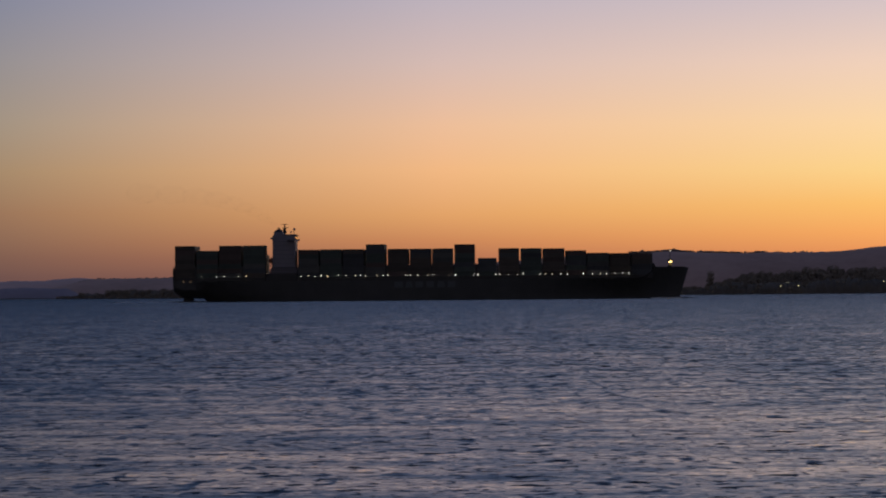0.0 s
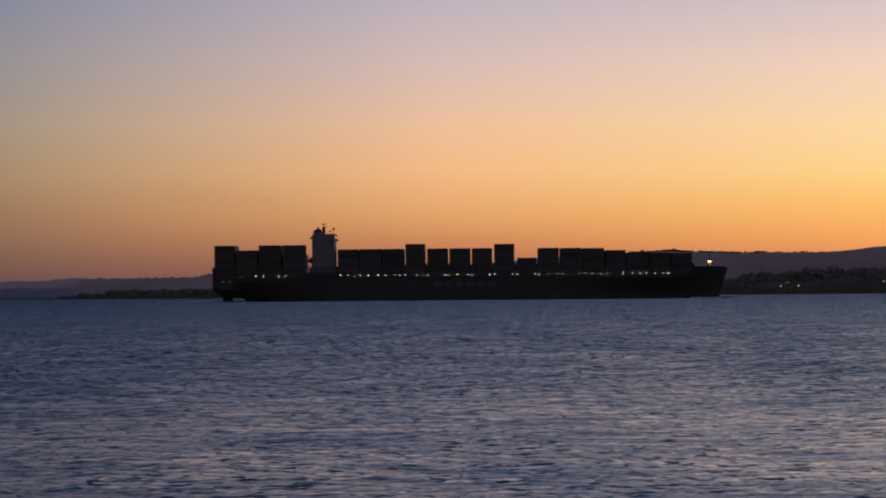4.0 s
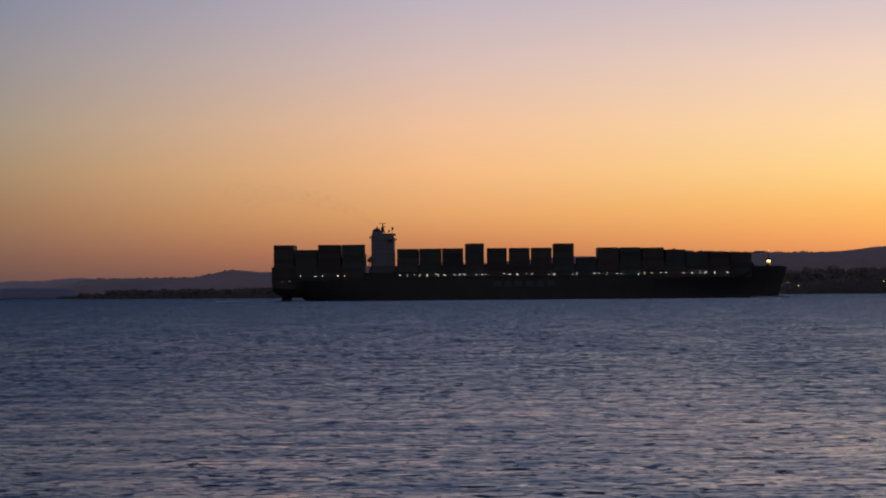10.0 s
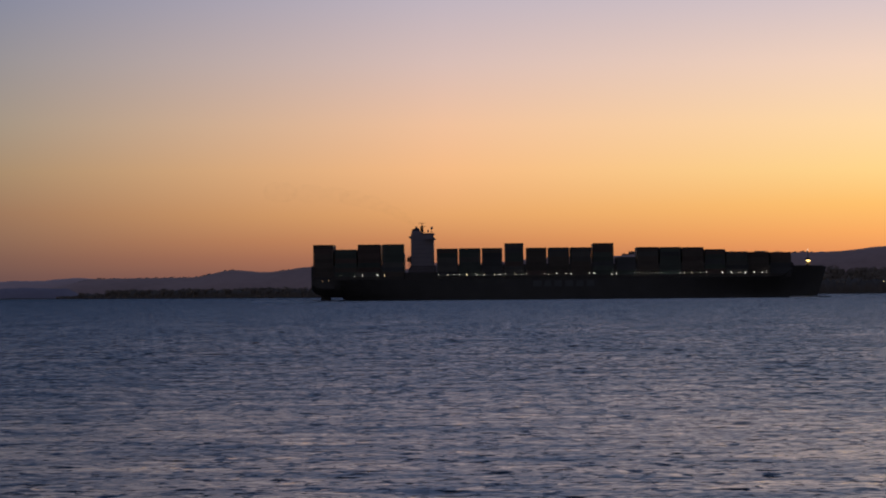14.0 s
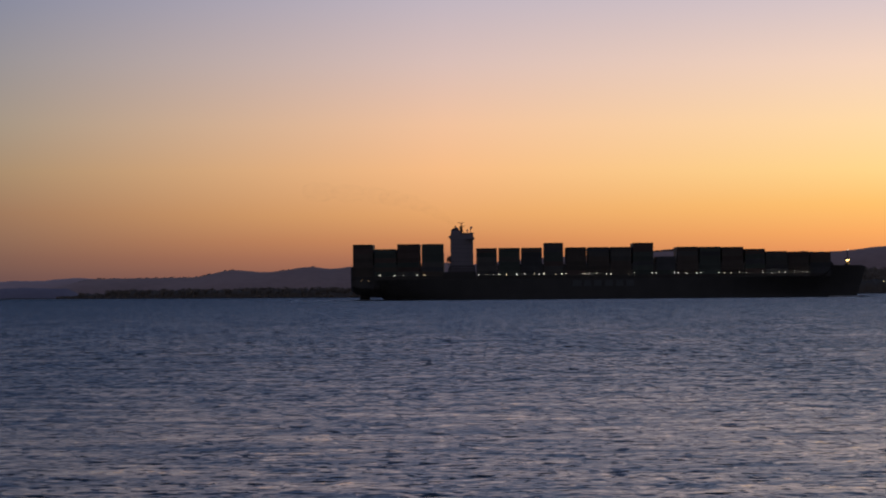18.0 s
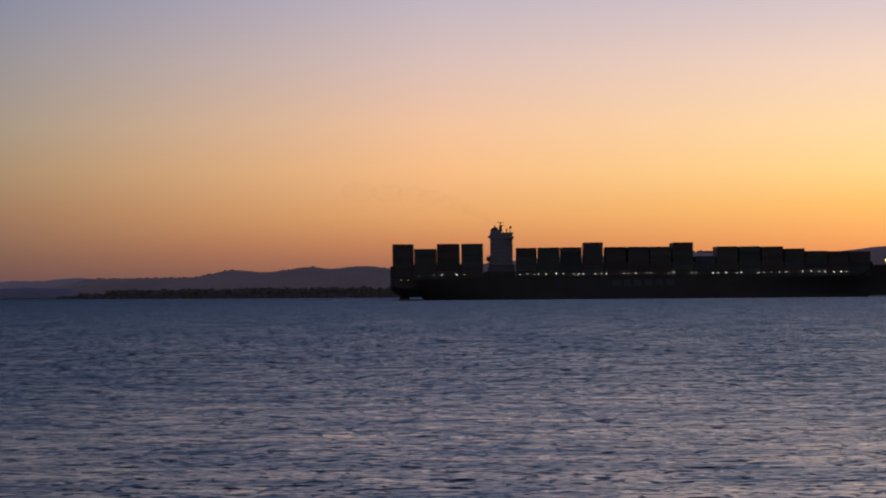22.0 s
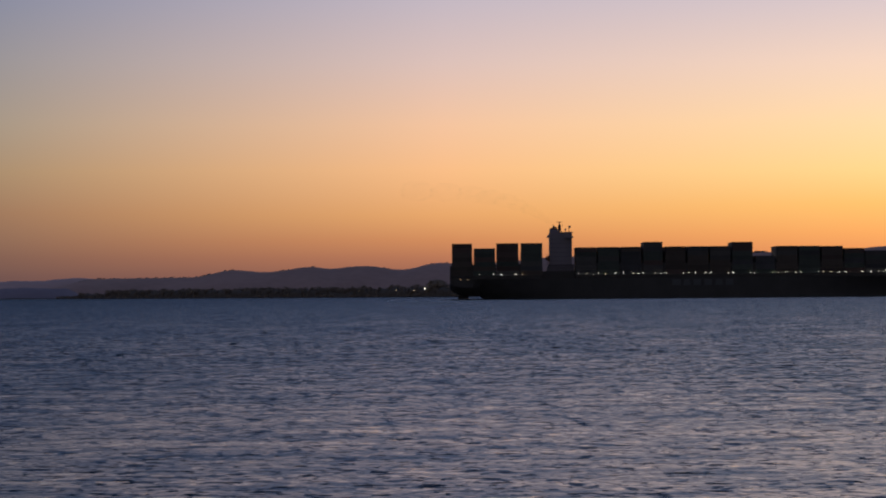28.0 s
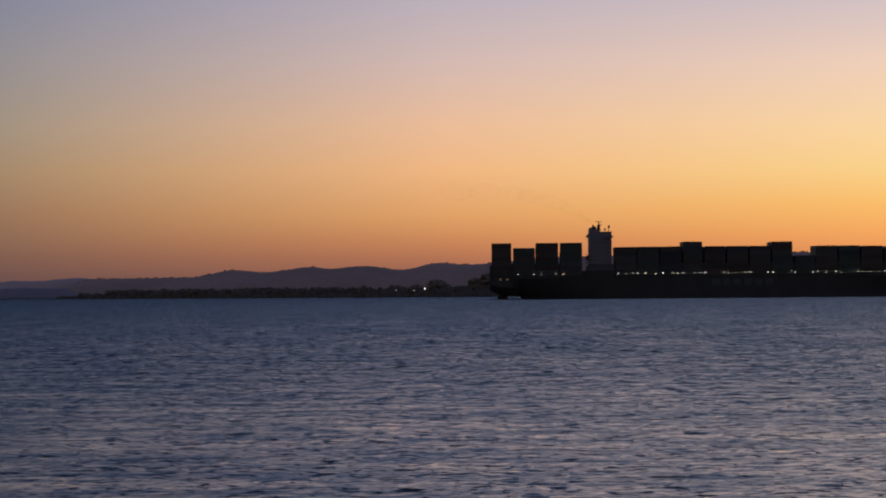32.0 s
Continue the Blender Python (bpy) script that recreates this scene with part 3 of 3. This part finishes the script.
part("lower_house", Shape().prism([(56.8, 16.6), (73.2, 16.6), (73.2, 20.6), (58.4, 20.6), (57.4, 19.4)], -17.4, 8), GREY, ship, "dim grey lower storeys of the accommodation block")
for z in (17.9, 19.2):
    part("lower_deck_edge", Shape().box(57.0, 73.4, -17.56, -17.4, z - 0.1, z + 0.1), WHITE, ship)
stair = Shape()
for k in range(3):
    z = 20.8 + 2.6 * k
    stair.box(56.9, 58.6, -15.8, -12.5, z, z + 0.18).box(56.9, 57.0, -15.8, -15.7, z, z + 1.1).box(56.9, 57.0, -12.6, -12.5, z, z + 1.1).box(56.9, 57.0, -15.8, -12.5, z + 1.0, z + 1.1)
    stair.prism([(57.0, z - 2.4), (57.4, z - 2.4), (58.6, z + 0.1), (58.2, z + 0.1)], -15.0, -14.2)
part("outside_stair", stair, GREY, ship, "open outside stair and landings on the after side")
boat = part("lifeboat", Shape().prism([(56.2, 23.6), (57.0, 22.8), (58.4, 22.8), (58.4, 25.2), (57.0, 25.6), (56.4, 25.0)], -18.2, -16.4), BOAT, ship, "enclosed lifeboat on its davit")
part("davit", Shape().box(57.6, 58.68, -17.8, -16.2, 25.6, 26.0).box(58.38, 58.68, -17.6, -17.2, 18.0, 25.7), STEEL, boat)

# ---- wash round the ship ----
rw = random.Random(11)
wash = thing("stern_wash", (0, 0, 0), "pale churned water trailing behind the ship's stern", "foam")
for k in range(26):
    x = 15.5 - rw.random() ** 1.4 * 60
    w = rw.uniform(1.5, 4.5)
    part("foam_patch", Shape().blob((x, rw.uniform(-9, 9), 0.05), w * 1.6, w, rw.uniform(0.2, 0.5) * (1 if x > -5 else 0.6), rw, 0.35), FOAM, wash)
bow_wave = thing("bow_wave", (0, 0, 0), "small curl of broken water at the ship's bow", "foam")
for k in range(14):
    x = 302 - rw.random() * 16
    part("foam_patch", Shape().blob((x, -half_water(min(x, 299)) - rw.uniform(0.2, 2.2), 0.05), rw.uniform(1.5, 3), rw.uniform(0.5, 1.4), rw.uniform(0.2, 0.6), rw, 0.35), FOAM, bow_wave)

# ---- woods on the far shore ----
rt = random.Random(23)


def woods(name, label, stands):
    """Tree after tree along the shore: trunk, limbs and a crown of loose leafy clumps. stands: bearing from and to, count, height, set-back."""
    s, low = Shape(), Shape()
    for b0, b1, count, hmin, hmax, back in stands:
        # the thicket below the crowns: a lumpy bank that rises from the water's edge
        bank = ((6, -0.1), (9, 0.35), (14, 0.6), (24, 0.74), (40, 0.8), (60, 0.5))
        n, k = len(low.v), len(bank)
        cols = int((b1 - b0) / 0.0004) + 1
        for i in range(cols):
            b = b0 + (b1 - b0) * i / (cols - 1)
            for d, up in bank:
                d = shore_distance(b) + d + rt.uniform(-1.5, 1.5)
                h = hmax * up * (1 + 0.45 * noise.noise((b * 900, d * 0.05, 2.2)) + 0.2 * noise.noise((b * 3000, d * 0.2, 5.1)))
                low.v.append((b * d, d, land_height(b, d) + h * min(1, 0.35 + 6 * i / cols, 0.35 + 6 * (cols - i) / cols)))
        low.f += [(n + i * k + j, n + (i + 1) * k + j, n + (i + 1) * k + j + 1, n + i * k + j + 1) for i in range(cols - 1) for j in range(k - 1)]
        for _ in range(count):
            b = rt.uniform(b0, b1)
            d = shore_distance(b) + 12 + rt.random() * back
            x, y, z = b * d, d, land_height(b, d)
            h = rt.uniform(hmin, hmax) * rt.uniform(0.65, 1.18)
            s.tube((x, y, z - 0.5), (x, y, z + h * 0.6), 0.35, 0.15, 5)
            wide = h * rt.uniform(0.28, 0.5)
            for _ in range(5):
                a, r = rt.uniform(0, 6.28), wide * rt.random() ** 0.5 * 0.8
                cz = z + h * rt.uniform(0.3, 0.78)
                k = wide * rt.uniform(0.28, 0.44)
                s.blob((x + r * math.cos(a), y + r * math.sin(a), cz), k * 1.2, k * 1.2, k * 0.9, rt, 0.25, 4, 6)
            for _ in range(70):
                a, r, u = rt.uniform(0, 6.28), wide * rt.random() ** 0.4, rt.uniform(-0.75, 1.0)
                r *= 1.25 * math.sqrt(1.02 - u * u * (1.0 if u > 0 else 0.4))
                s.leaf((x + r * math.cos(a), y + r * math.sin(a), z + h * (0.6 + 0.42 * u)), rt.uniform(0.5, 1.1), rt)
            if rt.random() < 0.9:
                k = rt.uniform(1.2, 2.6)
                bx = x + rt.uniform(-5, 5)
                s.blob((bx, y - 3, z + k * 0.3), k * 1.5, k, k * 0.7, rt, 0.35, 3, 6)
                for _ in range(16):
                    s.leaf((bx + rt.gauss(0, k * 0.9), y - 3 - rt.random() * k, z + rt.random() * k * 1.2), rt.uniform(0.4, 0.9), rt)
    tagged(new("shore_thicket", low.mesh("shore_thicket", THICKET, True)), "dark thicket below the trees at the water's edge", "thicket", kind="stuff")
    return tagged(new(name, s.mesh(name, LEAF, True)), label, "woods", kind="stuff")


woods("shore_woods", "dark line of trees and scrub along the low far shore", [(-0.1138, -0.107, 24, 1.2, 2.6, 30), (-0.108, -0.098, 60, 2.5, 6.0, 40), (-0.1, -0.03, 400, 6, 9.5, 60), (-0.03, 0.02, 230, 5, 10, 60)])
woods("headland_woods", "dark wooded rise on the far shore", [(0.062, 0.075, 80, 3, 6, 50), (0.072, 0.080, 60, 3, 5.5, 60), (0.0785, 0.0845, 60, 6.5, 9, 70), (0.083, 0.09, 60, 6.5, 9, 120), (0.088, 0.108, 130, 5.5, 8.5, 230), (0.107, 0.15, 230, 7, 12, 230), (0.15, 0.21, 90, 6, 11, 200)])

# scrub along the hill crests
sc = Shape()
for x0, x1, count, size, lift in ((264, 281, 24, 1.8, 3.0), (319, 333, 10, 1.9, 1.4), (255, 292, 8, 2.2, 0), (275, 345, 44, 1.5, 0.5), (330, 460, 80, 1.4, 0.4), (460, 520, 20, 0.9, 0), (-520, -280, 70, 0.8, 0), (-30, 70, 14, 0.8, 0), (-280, -30, 16, 0.8, 0)):
    for _ in range(count):
        x = rt.uniform(x0, x1)
        k = size * rt.uniform(0.5, 1.2)
        sc.blob((x, 4748 + rt.uniform(-6, 3), crest(x, HILLS, hill_base, 1.3) + k * 0.3 + lift * rt.random()), k * rt.uniform(0.9, 2.6), k * 1.5, k, rt, 0.35, 4, 9)
tagged(new("hilltop_scrub", sc.mesh("hilltop_scrub", SCRUB)), "dim tufts of trees and scrub along the hill crests", "scrub", kind="stuff")


def tree(at, h, wide, label):
    ob = thing("tree", at, label, "tree", "single trees on the far shore")
    s = Shape().tube((0, 0, -0.6), (0, 0, h * 0.5), 0.45, 0.25, 7)
    for k in range(5):
        a = 1.26 * k
        s.tube((0, 0, h * (0.25 + 0.05 * k)), (wide * 0.6 * math.cos(a), wide * 0.6 * math.sin(a), h * (0.5 + 0.06 * k)), 0.2, 0.07, 5)
    part("trunk", s, BARK, ob)
    c = Shape()
    for _ in range(120):
        a, r, u = rt.uniform(0, 6.28), wide * rt.random() ** 0.5, rt.uniform(0.12, 0.92)
        r *= 1.0 - 0.6 * abs(u - 0.5)
        k = min(wide * 1.3, h) * rt.uniform(0.12, 0.24)
        c.blob((r * math.cos(a), r * math.sin(a), h * u), k, k, k * 0.8, rt, 0.35, 3, 6)
    for _ in range(220):
        a, r, u = rt.uniform(0, 6.28), wide * 1.2 * rt.random() ** 0.4, rt.uniform(0.2, 1.02)
        r *= 1.0 - 0.6 * abs(u - 0.5)
        c.leaf((r * math.cos(a), r * math.sin(a), h * u), rt.uniform(0.3, 0.7), rt)
    part("crown", c, LEAF, ob)
    return ob


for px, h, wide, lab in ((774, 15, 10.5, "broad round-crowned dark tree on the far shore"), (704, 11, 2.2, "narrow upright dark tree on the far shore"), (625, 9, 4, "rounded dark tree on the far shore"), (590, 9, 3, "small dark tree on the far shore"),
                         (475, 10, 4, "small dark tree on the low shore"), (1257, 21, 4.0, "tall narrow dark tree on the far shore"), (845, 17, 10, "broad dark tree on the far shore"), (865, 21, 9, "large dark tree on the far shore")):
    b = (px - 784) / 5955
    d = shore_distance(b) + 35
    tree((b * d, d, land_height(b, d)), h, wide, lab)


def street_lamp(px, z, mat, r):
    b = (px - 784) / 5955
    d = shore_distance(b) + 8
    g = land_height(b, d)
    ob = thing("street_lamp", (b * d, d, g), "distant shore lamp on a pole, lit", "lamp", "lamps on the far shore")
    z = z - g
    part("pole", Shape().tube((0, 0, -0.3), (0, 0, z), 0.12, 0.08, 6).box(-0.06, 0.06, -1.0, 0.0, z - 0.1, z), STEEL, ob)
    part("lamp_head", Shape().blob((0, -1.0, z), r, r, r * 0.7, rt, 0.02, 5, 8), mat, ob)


SHORE_LAMP = lamp_material("shore_lamp_yellow", (1.0, 0.86, 0.4), 2.2)
SHORE_WHITE = lamp_material("shore_lamp_white", (1.0, 0.86, 0.7), 6.0)
SHORE_FAINT = lamp_material("shore_lamp_faint", (1.0, 0.78, 0.48), 1.3)
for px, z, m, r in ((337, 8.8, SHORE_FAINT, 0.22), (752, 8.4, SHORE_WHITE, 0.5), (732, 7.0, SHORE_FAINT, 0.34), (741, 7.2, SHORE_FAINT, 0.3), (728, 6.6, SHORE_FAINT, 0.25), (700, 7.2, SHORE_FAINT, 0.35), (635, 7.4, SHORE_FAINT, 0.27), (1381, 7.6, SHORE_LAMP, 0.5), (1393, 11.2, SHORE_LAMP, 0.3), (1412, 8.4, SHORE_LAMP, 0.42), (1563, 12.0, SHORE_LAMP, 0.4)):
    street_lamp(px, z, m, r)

# ---- gull ----
gull = thing("gull", (0, 0, 0), "dark gull in flapping flight over the bay", "bird")
body = Shape()
n_s = 9
prof = ((-0.30, 0.012, 0.012), (-0.22, 0.05, 0.025), (-0.10, 0.075, 0.065), (0.0, 0.085, 0.085), (0.10, 0.075, 0.075), (0.17, 0.05, 0.05), (0.22, 0.042, 0.045), (0.26, 0.03, 0.032), (0.28, 0.012, 0.012))
for x, w, h in prof:
    body.v += [(x, w * math.cos(6.2832 * j / n_s), 0.02 * (x > 0.15) + h * math.sin(6.2832 * j / n_s)) for j in range(n_s)]
body.f = [(i * n_s + j, i * n_s + (j + 1) % n_s, (i + 1) * n_s + (j + 1) % n_s, (i + 1) * n_s + j) for i in range(len(prof) - 1) for j in range(n_s)] + [tuple(reversed(range(n_s))), tuple((len(prof) - 1) * n_s + j for j in range(n_s))]
part("body", body, PLUMAGE, gull, smooth=True)
part("beak", Shape().tube((0.275, 0, 0.02), (0.335, 0, 0.01), 0.012, 0.003, 6), BARK, gull)
part("tail", Shape().prism([(-0.36, -0.004), (-0.22, -0.01), (-0.22, 0.01), (-0.36, 0.004)], -0.06, 0.06), PLUMAGE, gull)


def wing_shape(root, tip, span, sweep, side):
    s = Shape()
    for k in range(5):
        t = k / 4
        c = root + (tip - root) * t
        x, y = -sweep * t * t, side * span * t
        s.v += [(x + c * 0.5, y, 0.0), (x + c * 0.15, y, 0.022 * (1 - 0.6 * t)), (x - c * 0.6, y, 0.0), (x + c * 0.15, y, -0.010)]
    for k in range(4):
        for j in range(4):
            a, b = k * 4 + j, k * 4 + (j + 1) % 4
            s.f.append((a, b, b + 4, a + 4))
    s.f += [(3, 2, 1, 0), (16, 17, 18, 19)]
    return s


wings = []
for side in (-1, 1):
    inner = part("wing", wing_shape(0.19, 0.17, 0.20, -0.03, side), PLUMAGE, gull, at=(0.03, side * 0.06, 0.04))
    outer = part("wing_tip", wing_shape(0.17, 0.05, 0.27, 0.10, side), PLUMAGE, inner, at=(0.02, side * 0.195, 0.0))
    wings.append((side, inner, outer))

# ---- funnel smoke ----


def smoke_material():
    m = bpy.data.materials.new("thin_exhaust_smoke")
    m.use_nodes = True
    nt = m.node_tree
    N, K = nt.nodes.new, nt.links.new
    b = nt.nodes["Principled BSDF"]
    b.inputs["Base Color"].default_value, b.inputs["Roughness"].default_value = (0.12, 0.1, 0.07, 1), 1.0
    tc, n, r = N("ShaderNodeTexCoord"), N("ShaderNodeTexNoise"), N("ShaderNodeMapRange")
    n.inputs["Scale"].default_value, n.inputs["Detail"].default_value = 0.16, 3.0
    for k, v in (("From Min", 0.3), ("From Max", 0.75), ("To Min", 0.0), ("To Max", 0.018)):
        r.inputs[k].default_value = v
    K(tc.outputs["Object"], n.inputs["Vector"])
    K(n.outputs["Fac"], r.inputs["Value"])
    K(r.outputs[0], b.inputs["Alpha"])
    return m


SMOKE = smoke_material()
smoke = thing("exhaust_smoke", (0, 0, 0), "thin brownish exhaust haze trailing from the funnel", "smoke")
for x, z, r in ((58.5, 46.4, 1.4), (55.5, 48.6, 2.0), (51.5, 51.2, 2.6), (46.5, 54.0, 3.2), (40.5, 56.8, 3.8), (33.0, 59.4, 4.6), (24.0, 61.5, 5.2), (12.0, 63.2, 5.8), (-3.0, 64.6, 6.2), (-20.0, 65.6, 6.6)):
    part("puff", Shape().blob((x, rw.uniform(-1, 1), z), r * 1.7, r, r * 0.9, rw, 0.12, 8, 12), SMOKE, smoke, smooth=True)

# ---- what moves ----


def motions():
    a = radians(1.077)
    u = Vector((math.cos(a), -math.sin(a), 0))
    v = Vector((math.sin(a), math.cos(a), 0))
    start = Vector((-160.5, 2003.4, 0)) + v * 20
    rows = []
    for i in range(33):
        p = start + u * (0.15 + 5.895 * i)
        rows.append((float(i), pose(p.x, p.y, 0, 0, 0, -0.92)))
    for ob in (ship, wash, bow_wave, smoke):
        walk(ob, rows)
    # the two wave sheets drift across each other
    walk(water, [(float(i), pose(-0.12 * i, -0.4 * i, 0)) for i in range(0, 33, 4)])
    walk(water_swell, [(float(i), pose(0.14 * i, 0.6 * i, 0)) for i in range(0, 33, 4)])
    # the gull: straight flight with a shallow dip and a climb
    rows = []
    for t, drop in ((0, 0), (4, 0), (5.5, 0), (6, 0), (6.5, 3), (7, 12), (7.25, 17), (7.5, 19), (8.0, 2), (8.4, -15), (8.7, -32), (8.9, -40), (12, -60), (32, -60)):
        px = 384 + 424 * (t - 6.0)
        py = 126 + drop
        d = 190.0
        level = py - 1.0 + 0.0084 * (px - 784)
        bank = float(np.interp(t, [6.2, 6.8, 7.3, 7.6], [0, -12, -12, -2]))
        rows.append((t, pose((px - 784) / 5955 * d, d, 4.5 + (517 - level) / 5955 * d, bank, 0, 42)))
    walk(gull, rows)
    for side, inner, outer in wings:
        ri, ro = [], []
        for k in [None] + list(range(-12, 22)) + [99]:
            t = 0.0 if k is None else 32.0 if k == 99 else 5.98 + 0.1625 * k
            up = k is not None and k % 2 == 0
            ri.append((t, pose(0.03, side * 0.06, 0.04, side * (26 if up else -24), 0, 0)))
            ro.append((t, pose(0.02, side * 0.195, 0, side * (8 if up else -38), 0, 0)))
        walk(inner, ri)
        walk(outer, ro)


motions()
